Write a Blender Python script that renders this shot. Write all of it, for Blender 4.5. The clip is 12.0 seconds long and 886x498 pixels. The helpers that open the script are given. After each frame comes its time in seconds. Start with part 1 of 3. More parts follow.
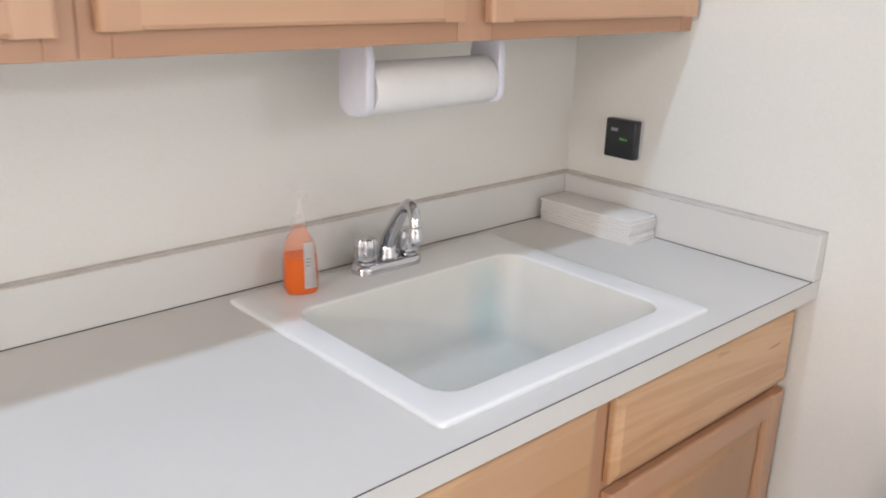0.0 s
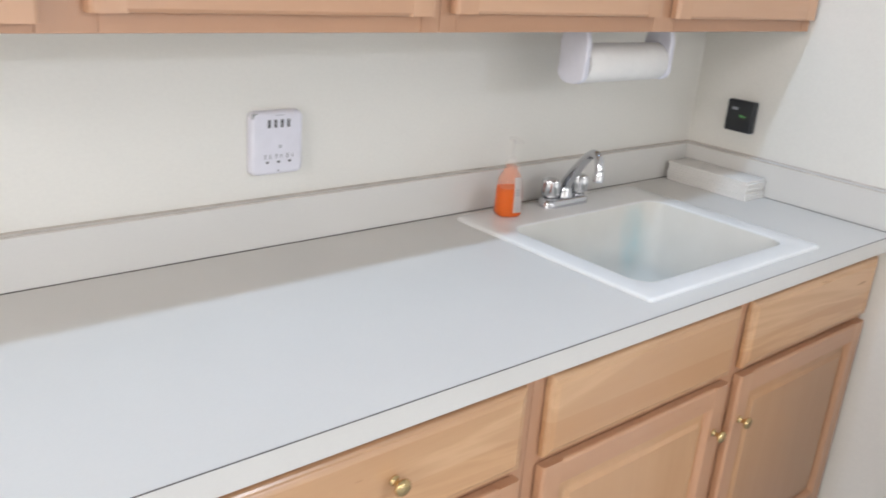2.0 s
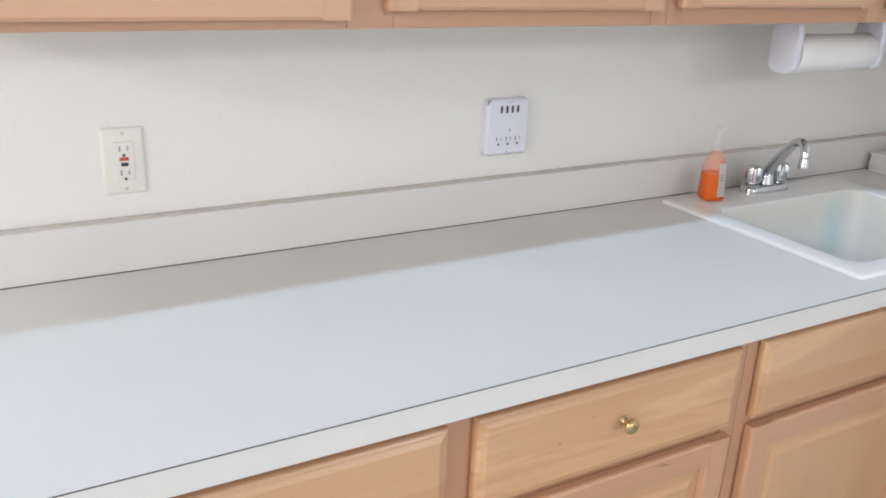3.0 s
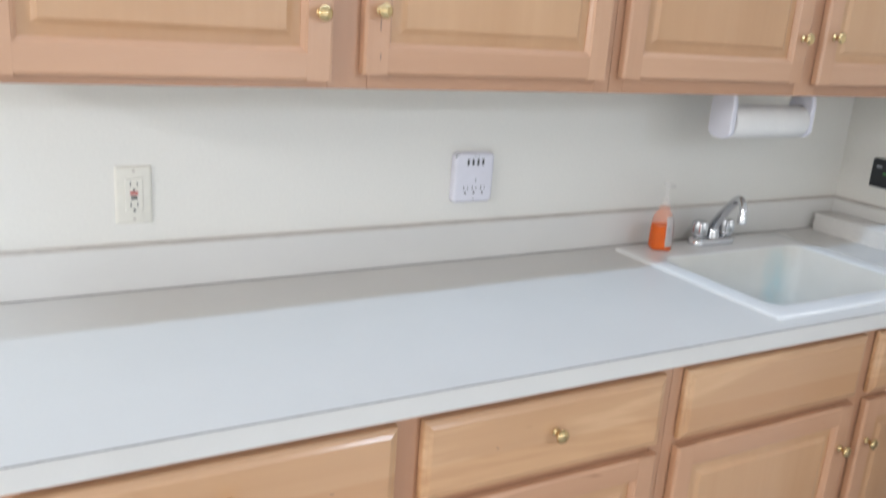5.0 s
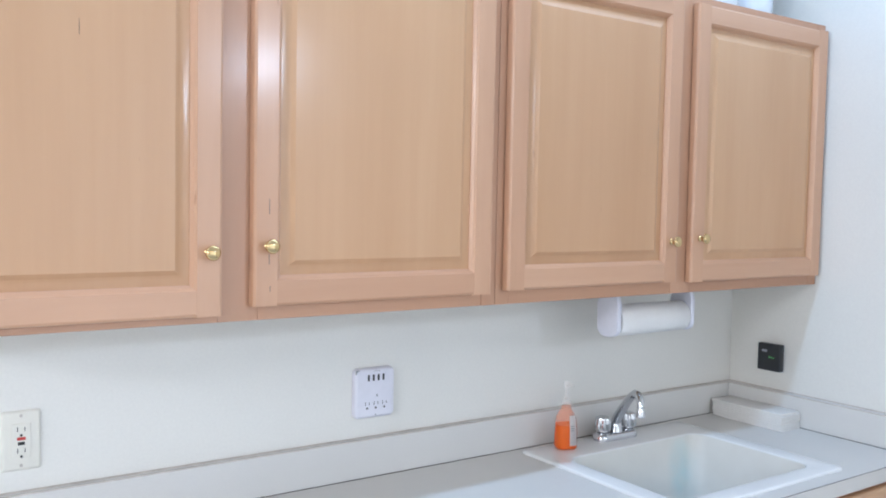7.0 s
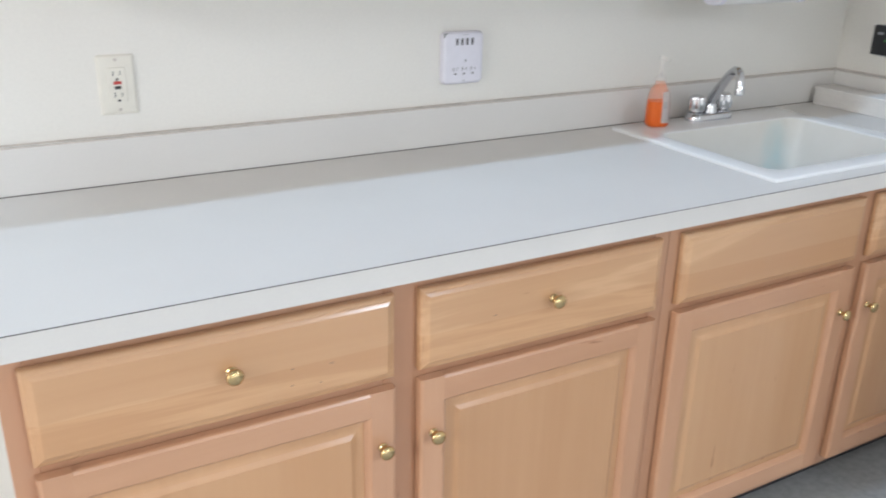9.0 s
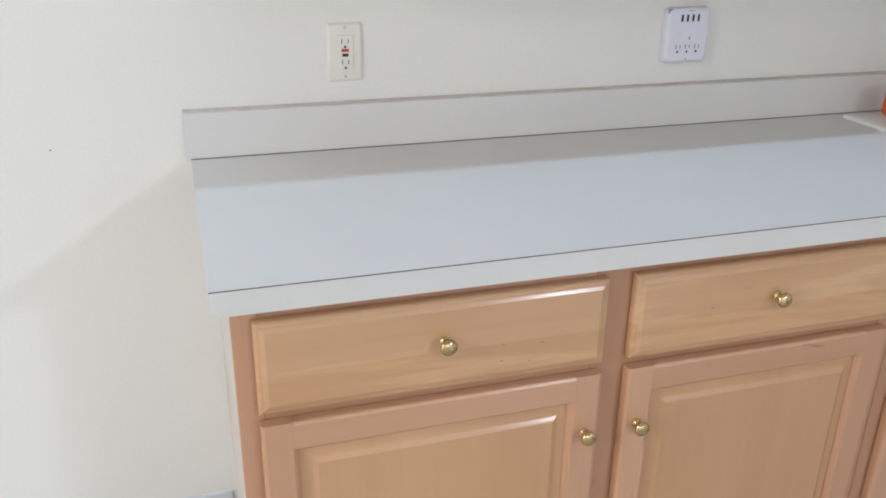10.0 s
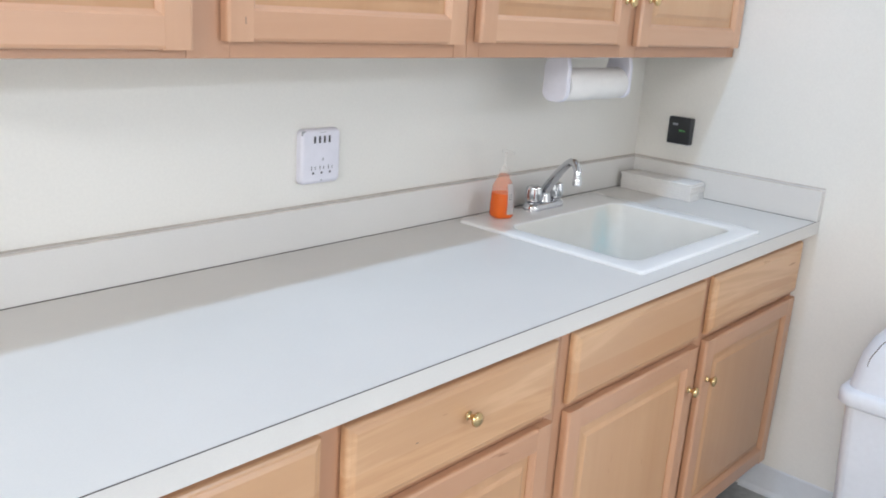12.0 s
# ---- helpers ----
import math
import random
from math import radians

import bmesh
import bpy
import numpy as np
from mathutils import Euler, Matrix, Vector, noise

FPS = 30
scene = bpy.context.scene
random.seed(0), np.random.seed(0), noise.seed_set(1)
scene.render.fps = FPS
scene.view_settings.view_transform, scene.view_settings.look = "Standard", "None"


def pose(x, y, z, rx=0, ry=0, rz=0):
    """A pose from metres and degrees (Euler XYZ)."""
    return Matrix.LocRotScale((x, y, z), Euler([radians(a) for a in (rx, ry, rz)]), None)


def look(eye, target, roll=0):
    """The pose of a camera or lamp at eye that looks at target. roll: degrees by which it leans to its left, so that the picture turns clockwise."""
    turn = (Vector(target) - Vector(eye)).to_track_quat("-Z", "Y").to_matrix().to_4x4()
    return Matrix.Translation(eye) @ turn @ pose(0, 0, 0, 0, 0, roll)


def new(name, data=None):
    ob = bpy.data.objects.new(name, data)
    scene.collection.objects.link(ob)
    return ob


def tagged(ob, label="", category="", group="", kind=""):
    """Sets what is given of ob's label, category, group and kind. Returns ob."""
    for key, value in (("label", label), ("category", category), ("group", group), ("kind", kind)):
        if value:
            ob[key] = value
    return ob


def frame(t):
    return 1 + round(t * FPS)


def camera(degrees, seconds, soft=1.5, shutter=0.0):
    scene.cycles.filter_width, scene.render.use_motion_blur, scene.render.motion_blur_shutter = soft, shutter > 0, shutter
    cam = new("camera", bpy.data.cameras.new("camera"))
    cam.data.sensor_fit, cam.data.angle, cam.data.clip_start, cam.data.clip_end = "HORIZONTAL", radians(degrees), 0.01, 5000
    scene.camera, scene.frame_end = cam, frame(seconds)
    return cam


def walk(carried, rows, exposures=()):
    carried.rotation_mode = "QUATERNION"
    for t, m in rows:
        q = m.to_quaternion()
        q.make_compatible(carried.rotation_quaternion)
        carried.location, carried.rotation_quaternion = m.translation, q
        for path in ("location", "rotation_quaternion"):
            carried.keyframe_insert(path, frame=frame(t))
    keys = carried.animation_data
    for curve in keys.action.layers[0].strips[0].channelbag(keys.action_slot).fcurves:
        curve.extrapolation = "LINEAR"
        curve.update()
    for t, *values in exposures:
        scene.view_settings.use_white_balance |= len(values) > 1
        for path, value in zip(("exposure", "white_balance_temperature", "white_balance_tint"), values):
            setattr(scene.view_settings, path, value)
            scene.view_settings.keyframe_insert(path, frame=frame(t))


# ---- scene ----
cam = camera(55.0, 12.0, soft=1.8, shutter=0.4)
PATH = [
    (0, (-1.559, -1.275, 1.464), (-0.274, 0.122, 0.831), 1.7),
    (0.5, (-1.757, -1.309, 1.494), (-0.475, 0.083, 0.849), 1.5),
    (1, (-2.012, -1.311, 1.491), (-0.681, 0.039, 0.856), 3.2),
    (1.5, (-2.104, -1.331, 1.515), (-0.805, 0.034, 0.846), 5.4),
    (2, (-2.14, -1.402, 1.488), (-0.895, 0.013, 0.818), 4.6),
    (2.5, (-2.253, -1.471, 1.486), (-1.263, 0.128, 0.804), 2.0),
    (2.7, (-2.297, -1.476, 1.481), (-1.336, 0.139, 0.795), 2.2),
    (4.3, (-2.487, -1.603, 1.507), (-1.555, 0.032, 0.831), 4.3),
    (4.5, (-2.438, -1.668, 1.505), (-1.529, -0.019, 0.832), 4.3),
    (5, (-2.397, -1.709, 1.512), (-1.439, -0.044, 0.955), 4.2),
    (5.5, (-2.405, -1.734, 1.55), (-1.467, 0.022, 1.361), 2.3),
    (6, (-2.393, -1.759, 1.578), (-1.424, -0.013, 1.48), 1.6),
    (6.5, (-2.377, -1.765, 1.576), (-1.261, -0.108, 1.475), 1.3),
    (7, (-2.365, -1.774, 1.573), (-1.238, -0.125, 1.467), 1.1),
    (7.5, (-2.361, -1.778, 1.535), (-1.259, -0.148, 1.177), -1.2),
    (7.7, (-2.353, -1.777, 1.511), (-1.278, -0.155, 1.048), -0.5),
    (9.3, (-2.401, -1.725, 1.413), (-1.594, -0.058, 0.659), 0.8),
    (9.5, (-2.432, -1.71, 1.41), (-1.754, 0.006, 0.64), 0.8),
    (10, (-2.443, -1.691, 1.414), (-1.889, 0.063, 0.629), 0.9),
    (10.5, (-2.383, -1.674, 1.442), (-1.567, 0.015, 0.749), 1.9),
    (11, (-2.406, -1.602, 1.455), (-1.218, -0.101, 0.878), 2.6),
    (11.5, (-2.474, -1.533, 1.473), (-1.093, -0.187, 0.941), 3.1),
    (12, (-2.529, -1.457, 1.457), (-1.104, -0.168, 0.901), 3.8),
]
EXPOSURES = [(0.0, -0.1, 6500, 16), (0.5, -0.08, 6350, 14), (1.5, -0.08, 6300, 13), (2.5, -0.14, 6200, 13), (4.5, -0.25, 6030, 11), (5.0, -0.22, 6000, 11), (5.5, -0.08, 5740, 12), (6.0, -0.11, 5590, 12), (6.5, -0.06, 5570, 11), (7.0, -0.1, 5540, 11), (7.7, -0.18, 5950, 12), (9.5, -0.21, 6020, 11), (10.0, -0.49, 6050, 12), (10.5, -0.42, 6100, 12), (11.0, -0.14, 6100, 11), (12.0, -0.06, 6000, 12)]
walk(cam, [(t, look(eye, target, roll)) for t, eye, target, roll in PATH], EXPOSURES)

# ---- light ----
world = bpy.data.worlds.new("room_air")
scene.world = world
world.use_nodes = True
world.node_tree.nodes["Background"].inputs["Color"].default_value = (1.0, 0.97, 0.92, 1)
world.node_tree.nodes["Background"].inputs["Strength"].default_value = 0.02


def ceiling_lamp(name, x, y, z, wide, deep, watts, colour):
    """An area lamp flush with the ceiling, shining down."""
    data = bpy.data.lights.new(name, "AREA")
    data.shape, data.size, data.size_y = "RECTANGLE", wide, deep
    data.energy, data.color = watts, colour
    ob = new(name, data)
    ob.matrix_world = pose(x, y, z)
    return ob


CEILING = 2.62
COOL, CLEAR, FILL = (0.58, 0.78, 1.0), (0.79, 0.89, 1.0), (1.0, 0.97, 0.93)
ceiling_lamp("strip_lamp", -1.60, -0.61, CEILING - 0.02, 3.1, 0.06, 20.0, COOL)
ceiling_lamp("tube_lamp", 0.17, -4.95, CEILING - 0.02, 0.30, 0.8, 195, CLEAR)
# Unseen lamps added as soft fill for the walls and cabinet fronts.
for x, y, watts in ((-2.8, -6.2, 78), (-6.2, -2.3, 215), (-4.4, -4.6, 18)):
    ceiling_lamp("fill_lamp", x, y, CEILING - 0.02, 1.2, 1.2, watts, FILL)


# ---- materials ----
def nodes_of(name):
    m = bpy.data.materials.new(name)
    m.use_nodes = True
    nt = m.node_tree
    return m, nt, nt.nodes["Principled BSDF"]


def coords(nt, scale=(1, 1, 1), shift=True):
    """Object coordinates, shifted at random from piece to piece."""
    tc = nt.nodes.new("ShaderNodeTexCoord")
    mp = nt.nodes.new("ShaderNodeMapping")
    mp.inputs["Scale"].default_value = scale
    nt.links.new(tc.outputs["Object"], mp.inputs["Vector"])
    if shift:
        oi = nt.nodes.new("ShaderNodeObjectInfo")
        mul = nt.nodes.new("ShaderNodeMath")
        mul.operation = "MULTIPLY"
        mul.inputs[1].default_value = 37.0
        nt.links.new(oi.outputs["Random"], mul.inputs[0])
        nt.links.new(mul.outputs[0], mp.inputs["Location"])
    return mp.outputs["Vector"]


def noise_of(nt, vec, scale, detail=4.0, rough=0.55):
    n = nt.nodes.new("ShaderNodeTexNoise")
    n.inputs["Scale"].default_value, n.inputs["Detail"].default_value, n.inputs["Roughness"].default_value = scale, detail, rough
    nt.links.new(vec, n.inputs["Vector"])
    return n.outputs["Fac"]


def ramp(nt, fac, stops):
    r = nt.nodes.new("ShaderNodeValToRGB")
    while len(r.color_ramp.elements) < len(stops):
        r.color_ramp.elements.new(0.5)
    for e, (p, c) in zip(r.color_ramp.elements, stops):
        e.position, e.color = p, (*c, 1)
    nt.links.new(fac, r.inputs["Fac"])
    return r.outputs["Color"]


def mix(nt, a, b, fac, mode="MIX"):
    m = nt.nodes.new("ShaderNodeMix")
    m.data_type, m.blend_type = "RGBA", mode
    for sock, v in ((m.inputs[0], fac), (m.inputs[6], a), (m.inputs[7], b)):
        if isinstance(v, (int, float)):
            sock.default_value = v
        elif isinstance(v, tuple):
            sock.default_value = (*v, 1)
        else:
            nt.links.new(v, sock)
    return m.outputs[2]


def bump(nt, bsdf, height, strength, distance):
    b = nt.nodes.new("ShaderNodeBump")
    b.inputs["Strength"].default_value, b.inputs["Distance"].default_value = strength, distance
    nt.links.new(height, b.inputs["Height"])
    nt.links.new(b.outputs["Normal"], bsdf.inputs["Normal"])


def plain(name, colour, rough=0.5, metal=0.0, vary=0.04, scale=8.0, relief=0.0, grain=60.0, coat=0.0):
    """Paint, plastic or metal with a soft unevenness at two scales."""
    m, nt, p = nodes_of(name)
    vec = coords(nt)
    lo = tuple(c * (1 - vary) for c in colour)
    hi = tuple(min(1, c * (1 + vary)) for c in colour)
    big = ramp(nt, noise_of(nt, vec, scale), [(0.3, lo), (0.7, hi)])
    fine = ramp(nt, noise_of(nt, vec, grain), [(0.3, (0.965,) * 3), (0.7, (1, 1, 1))])
    nt.links.new(mix(nt, big, fine, 1.0, "MULTIPLY"), p.inputs["Base Color"])
    p.inputs["Roughness"].default_value, p.inputs["Metallic"].default_value = rough, metal
    p.inputs["Coat Weight"].default_value = coat
    if relief:
        bump(nt, p, noise_of(nt, vec, grain, 3), 0.5, relief)
    return m


def wood(name, along, light, dark, rough=0.42, figure=1.0, warp=0.3, streaky=False, across=6.0, gloss=0.55):
    """Varnished maple with the grain along one axis: broad figure, fine streaks, a few mineral flecks."""
    m, nt, p = nodes_of(name)
    stretch = [across] * 3
    stretch[along] = 0.55
    vec = coords(nt, tuple(stretch))
    fine = [70.0, 70.0, 70.0]
    fine[along] = 2.2
    vec2 = coords(nt, tuple(fine))
    broad = noise_of(nt, vec, 1.0, 5, 0.6)
    broad.node.inputs["Distortion"].default_value = warp
    streak = noise_of(nt, vec2, 1.0, 4, 0.6)
    base = ramp(nt, broad, [(0.28, dark), (0.5, tuple((a + b) / 2 for a, b in zip(light, dark))), (0.72, light)])
    if streaky:
        mid = tuple(0.45 * a + 0.55 * b for a, b in zip(light, dark))
        low = tuple(0.25 * a + 0.75 * b for a, b in zip(light, dark))
        base = ramp(nt, broad, [(0.25, dark), (0.44, mid), (0.49, light), (0.53, mid), (0.68, low), (0.78, mid)])
        tc = nt.nodes.new("ShaderNodeTexCoord")
        sep = nt.nodes.new("ShaderNodeSeparateXYZ")
        nt.links.new(tc.outputs["Object"], sep.inputs[0])
        board = nt.nodes.new("ShaderNodeMapRange")
        board.inputs[1].default_value, board.inputs[2].default_value = 0.7595, 0.7610
        nt.links.new(sep.outputs["Z"], board.inputs[0])
        base = mix(nt, base, ramp(nt, board.outputs[0], [(0.0, (0.93, 0.87, 0.80)), (1.0, (1, 1, 1))]), 0.75, "MULTIPLY")
    lines = ramp(nt, streak, [(0.25, (0.975, 0.965, 0.955)), (0.6, (1, 1, 1))])
    col = mix(nt, base, lines, 0.9 * figure, "MULTIPLY")
    fleck_scale = [55.0, 55.0, 55.0]
    fleck_scale[along] = 8.0
    fleck = noise_of(nt, coords(nt, tuple(fleck_scale)), 1.0, 2, 0.4)
    col = mix(nt, col, ramp(nt, fleck, [(0.20, (0.55, 0.42, 0.32)), (0.245, (1, 1, 1))]), 0.8, "MULTIPLY")
    oi = nt.nodes.new("ShaderNodeObjectInfo")
    tint = ramp(nt, oi.outputs["Random"], [(0.0, (0.93, 0.90, 0.88)), (0.5, (1, 0.985, 0.97)), (1.0, (1.0, 1.0, 1.0))])
    col = mix(nt, col, tint, 1.0, "MULTIPLY")
    nt.links.new(col, p.inputs["Base Color"])
    p.inputs["Roughness"].default_value = rough
    p.inputs["Coat Weight"].default_value, p.inputs["Coat Roughness"].default_value = gloss, 0.17
    bump(nt, p, streak, 0.25, 0.0004)
    return m


LIGHT, DARK = (0.615, 0.363, 0.192), (0.556, 0.310, 0.152)
RAIL_L, RAIL_D = (0.635, 0.370, 0.222), (0.53, 0.286, 0.159)
frame_upright, frame_level = wood("maple_face_upright", 2, (0.58, 0.333, 0.203), (0.48, 0.253, 0.142), gloss=0.35), wood("maple_face_level", 0, (0.58, 0.333, 0.203), (0.48, 0.253, 0.142), gloss=0.35)
panel_wood = wood("maple_veneer", 2, LIGHT, DARK, 0.45, gloss=0.55)
stile_wood = wood("maple_upright", 2, RAIL_L, RAIL_D)
rail_wood = wood("maple_level", 0, RAIL_L, RAIL_D)
drawer_wood = wood("maple_drawer", 0, (0.685, 0.424, 0.234), (0.535, 0.298, 0.149), warp=0.8, streaky=True, across=4.5)
side_board = plain("cream_side_board", (0.62, 0.56, 0.50), 0.5)
inside_board = plain("carcass_board", (0.55, 0.40, 0.27), 0.6)
wall_paint = plain("cream_wall_paint", (0.81, 0.787, 0.735), 0.62, 0, 0.02, 1.3, 0.0001, 160)
ceiling_paint = plain("white_ceiling_paint", (0.80, 0.79, 0.76), 0.8, 0, 0.02, 2, 0.0006, 120)
laminate = plain("pale_grey_laminate", (0.715, 0.695, 0.664), 0.42, 0, 0.02, 3.0, 0.0001, 420)
seam_dark = plain("dark_laminate_seam", (0.10, 0.085, 0.075), 0.6)
caulk = plain("aged_caulk", (0.60, 0.55, 0.495), 0.6, 0, 0.14, 30)
brass = plain("polished_brass", (0.66, 0.49, 0.25), 0.09, 1.0, 0.05, 60)
chrome = plain("chrome", (0.62, 0.63, 0.66), 0.07, 1.0, 0.02, 40)
white_plastic = plain("white_plastic", (0.80, 0.79, 0.83), 0.35, 0, 0.02, 20)
lilac_plastic = plain("white_plastic_cool", (0.76, 0.75, 0.82), 0.35, 0, 0.02, 20)
bin_plastic = plain("bluish_white_plastic", (0.75, 0.79, 0.86), 0.38, 0, 0.03, 6)
ivory_plastic = plain("ivory_plastic", (0.78, 0.75, 0.67), 0.35, 0, 0.02, 20)
black_plastic = plain("black_plastic", (0.018, 0.02, 0.024), 0.35, 0, 0.1, 20)
slot_dark = plain("dark_slot", (0.03, 0.03, 0.03), 0.7)
red_plastic = plain("red_button", (0.50, 0.05, 0.04), 0.4)
grey_print = plain("grey_print", (0.30, 0.31, 0.33), 0.5)
paper = plain("soft_white_paper", (0.82, 0.80, 0.78), 0.85, 0, 0.02, 25, 0.0008, 220)
folded_paper = plain("folded_paper", (0.80, 0.775, 0.74), 0.85, 0, 0.03, 25, 0.0005, 200)
vinyl_black = plain("black_vinyl", (0.025, 0.025, 0.028), 0.45, 0, 0.1, 10)
vinyl_pale = plain("pale_grey_vinyl", (0.68, 0.70, 0.73), 0.45, 0, 0.04, 6)
floor_vinyl = plain("speckled_floor_vinyl", (0.38, 0.385, 0.38), 0.4, 0, 0.15, 45, 0.0003, 300)


def enamel_sink(name, low, high, rough, patch_gain):
    """White enamel with a pale blue-green patch, bounded in x and z."""
    m, nt, p = nodes_of(name)
    vec = coords(nt, shift=False)
    tc = nt.nodes.new("ShaderNodeTexCoord")
    sep = nt.nodes.new("ShaderNodeSeparateXYZ")
    nt.links.new(tc.outputs["Object"], sep.inputs[0])

    def band(out, lo, hi, soft):
        a = nt.nodes.new("ShaderNodeMapRange")
        a.interpolation_type = "SMOOTHSTEP"
        a.inputs[1].default_value, a.inputs[2].default_value = lo - soft, lo + soft
        b = nt.nodes.new("ShaderNodeMapRange")
        b.interpolation_type = "SMOOTHSTEP"
        b.inputs[1].default_value, b.inputs[2].default_value = hi - soft, hi + soft
        b.inputs[3].default_value, b.inputs[4].default_value = 1, 0
        for q in (a, b):
            nt.links.new(out, q.inputs[0])
        mul = nt.nodes.new("ShaderNodeMath")
        mul.operation = "MULTIPLY"
        nt.links.new(a.outputs[0], mul.inputs[0])
        nt.links.new(b.outputs[0], mul.inputs[1])
        return mul.outputs[0]

    def times(a, b):
        q = nt.nodes.new("ShaderNodeMath")
        q.operation = "MULTIPLY"
        for sock, v in zip(q.inputs, (a, b)):
            if isinstance(v, float):
                sock.default_value = v
            else:
                nt.links.new(v, sock)
        return q.outputs[0]

    spot = times(band(sep.outputs["X"], PATCH_X[0], PATCH_X[1], 0.03), band(sep.outputs["Z"], -0.16, -0.02, 0.05))
    spot = times(spot, times(noise_of(nt, vec, 14, 3), patch_gain))
    base = ramp(nt, noise_of(nt, vec, 7), [(0.3, low), (0.7, high)])
    nt.links.new(mix(nt, base, (0.42, 0.72, 0.76), spot), p.inputs["Base Color"])
    p.inputs["Roughness"].default_value = rough
    return m


PATCH_X = (-0.47, -0.40)
enamel = enamel_sink("white_enamel", (0.82, 0.815, 0.80), (0.86, 0.855, 0.85), 0.22, 0.0)
# The bowl's enamel is darker, creamier and rougher than the rim's.
bowl_enamel = enamel_sink("dull_white_enamel", (0.75, 0.725, 0.67), (0.80, 0.78, 0.73), 0.42, 0.8)


def clear(name, colour, rough=0.05, ior=1.45, weight=1.0):
    m, nt, p = nodes_of(name)
    p.inputs["Base Color"].default_value = (*colour, 1)
    p.inputs["Roughness"].default_value, p.inputs["IOR"].default_value = rough, ior
    p.inputs["Transmission Weight"].default_value = weight
    return m


clear_plastic = clear("clear_orange_tinged_plastic", (1.0, 0.27, 0.06), 0.08, 1.45, 0.0)
clear_plastic.node_tree.nodes["Principled BSDF"].inputs["Alpha"].default_value = 0.30
pump_plastic = clear("clear_pale_plastic", (0.98, 0.86, 0.82), 0.12, 1.45, 0.0)
pump_plastic.node_tree.nodes["Principled BSDF"].inputs["Alpha"].default_value = 0.08
soap_liquid = clear("orange_liquid_soap", (1.0, 0.16, 0.001), 0.06, 1.33, 0.35)
film_wrap = plain("plastic_wrapped_paper", (0.78, 0.80, 0.84), 0.25, 0, 0.06, 18, 0.003, 30, 0.5)


def glow(name, colour, power):
    m, nt, p = nodes_of(name)
    p.inputs["Base Color"].default_value = (*colour, 1)
    p.inputs["Emission Color"].default_value = (*colour, 1)
    p.inputs["Emission Strength"].default_value = power
    return m


green_digits = glow("green_display", (0.10, 0.35, 0.10), 0.05)


# ---- mesh helpers ----
def part(name, bm, material, parent=None, label="", smooth=None):
    """Links a bmesh as one mesh object, under a thing or a part."""
    me = bpy.data.meshes.new(name)
    bmesh.ops.recalc_face_normals(bm, faces=bm.faces)
    bm.to_mesh(me)
    bm.free()
    me.materials.append(material)
    if smooth is not None:
        me.shade_smooth()
        me.set_sharp_from_angle(angle=radians(smooth))
    ob = new(name, me)
    if parent:
        ob.parent = parent
    if label:
        ob["label"] = label
    return ob


def thing(name, at, label, category, group="", kind="", turn=0.0):
    ob = new(name)
    ob.matrix_world = pose(*at, 0, 0, turn)
    return tagged(ob, label, category, group, kind)


def block(x0, x1, y0, y1, z0, z1, bevel=0.0, segments=2, bm=None):
    own = bmesh.new()
    bmesh.ops.create_cube(own, size=1, matrix=Matrix.Translation(((x0 + x1) / 2, (y0 + y1) / 2, (z0 + z1) / 2)) @ Matrix.Diagonal((x1 - x0, y1 - y0, z1 - z0, 1)))
    if bevel:
        bmesh.ops.bevel(own, geom=own.edges[:], offset=bevel, segments=segments, profile=0.5, affect="EDGES")
    if bm is None:
        return own
    me = bpy.data.meshes.new("scratch")
    own.to_mesh(me)
    own.free()
    bm.from_mesh(me)
    bpy.data.meshes.remove(me)
    return bm


def lathe(profile, steps=24, axis="Z", origin=(0, 0, 0), lobes=0, depth=0.0):
    """Turns (radius, height) pairs round an axis; lobes flute it."""
    bm = bmesh.new()
    turn = {"Z": Matrix.Identity(4), "-Y": Matrix.Rotation(radians(90), 4, "X"), "X": Matrix.Rotation(radians(90), 4, "Y")}[axis]
    m = Matrix.Translation(origin) @ turn
    rings = []
    for r, h in profile:
        ring = []
        for k in range(steps):
            a = 2 * math.pi * k / steps
            q = r * (1 - depth * (0.5 + 0.5 * math.cos(lobes * a))) if lobes else r
            ring.append(bm.verts.new(m @ Vector((q * math.cos(a), q * math.sin(a), h))))
        rings.append(ring)
    for a, b in zip(rings, rings[1:]):
        for k in range(steps):
            bm.faces.new((a[k], a[(k + 1) % steps], b[(k + 1) % steps], b[k]))
    bm.faces.new(rings[0])
    bm.faces.new(rings[-1])
    return bm


def tube(points, radii, steps=16):
    """A round tube along points with a radius at each."""
    bm = bmesh.new()
    rings = []
    for i, p in enumerate(points):
        a, b = Vector(points[max(0, i - 1)]), Vector(points[min(len(points) - 1, i + 1)])
        turn = (b - a).to_track_quat("Z", "Y").to_matrix()
        rings.append([bm.verts.new(Vector(p) + turn @ Vector((radii[i] * math.cos(2 * math.pi * k / steps), radii[i] * math.sin(2 * math.pi * k / steps), 0))) for k in range(steps)])
    for a, b in zip(rings, rings[1:]):
        for k in range(steps):
            bm.faces.new((a[k], a[(k + 1) % steps], b[(k + 1) % steps], b[k]))
    bm.faces.new(rings[0])
    bm.faces.new(rings[-1])
    return bm


def round_rect(x0, x1, y0, y1, r, n=6):
    """A rounded rectangle's outline, counter-clockwise."""
    out = []
    for cx, cy, a0 in ((x1 - r, y1 - r, 0), (x0 + r, y1 - r, 90), (x0 + r, y0 + r, 180), (x1 - r, y0 + r, 270)):
        for k in range(n + 1):
            a = radians(a0 + 90 * k / n)
            out.append((cx + r * math.cos(a), cy + r * math.sin(a)))
    return out


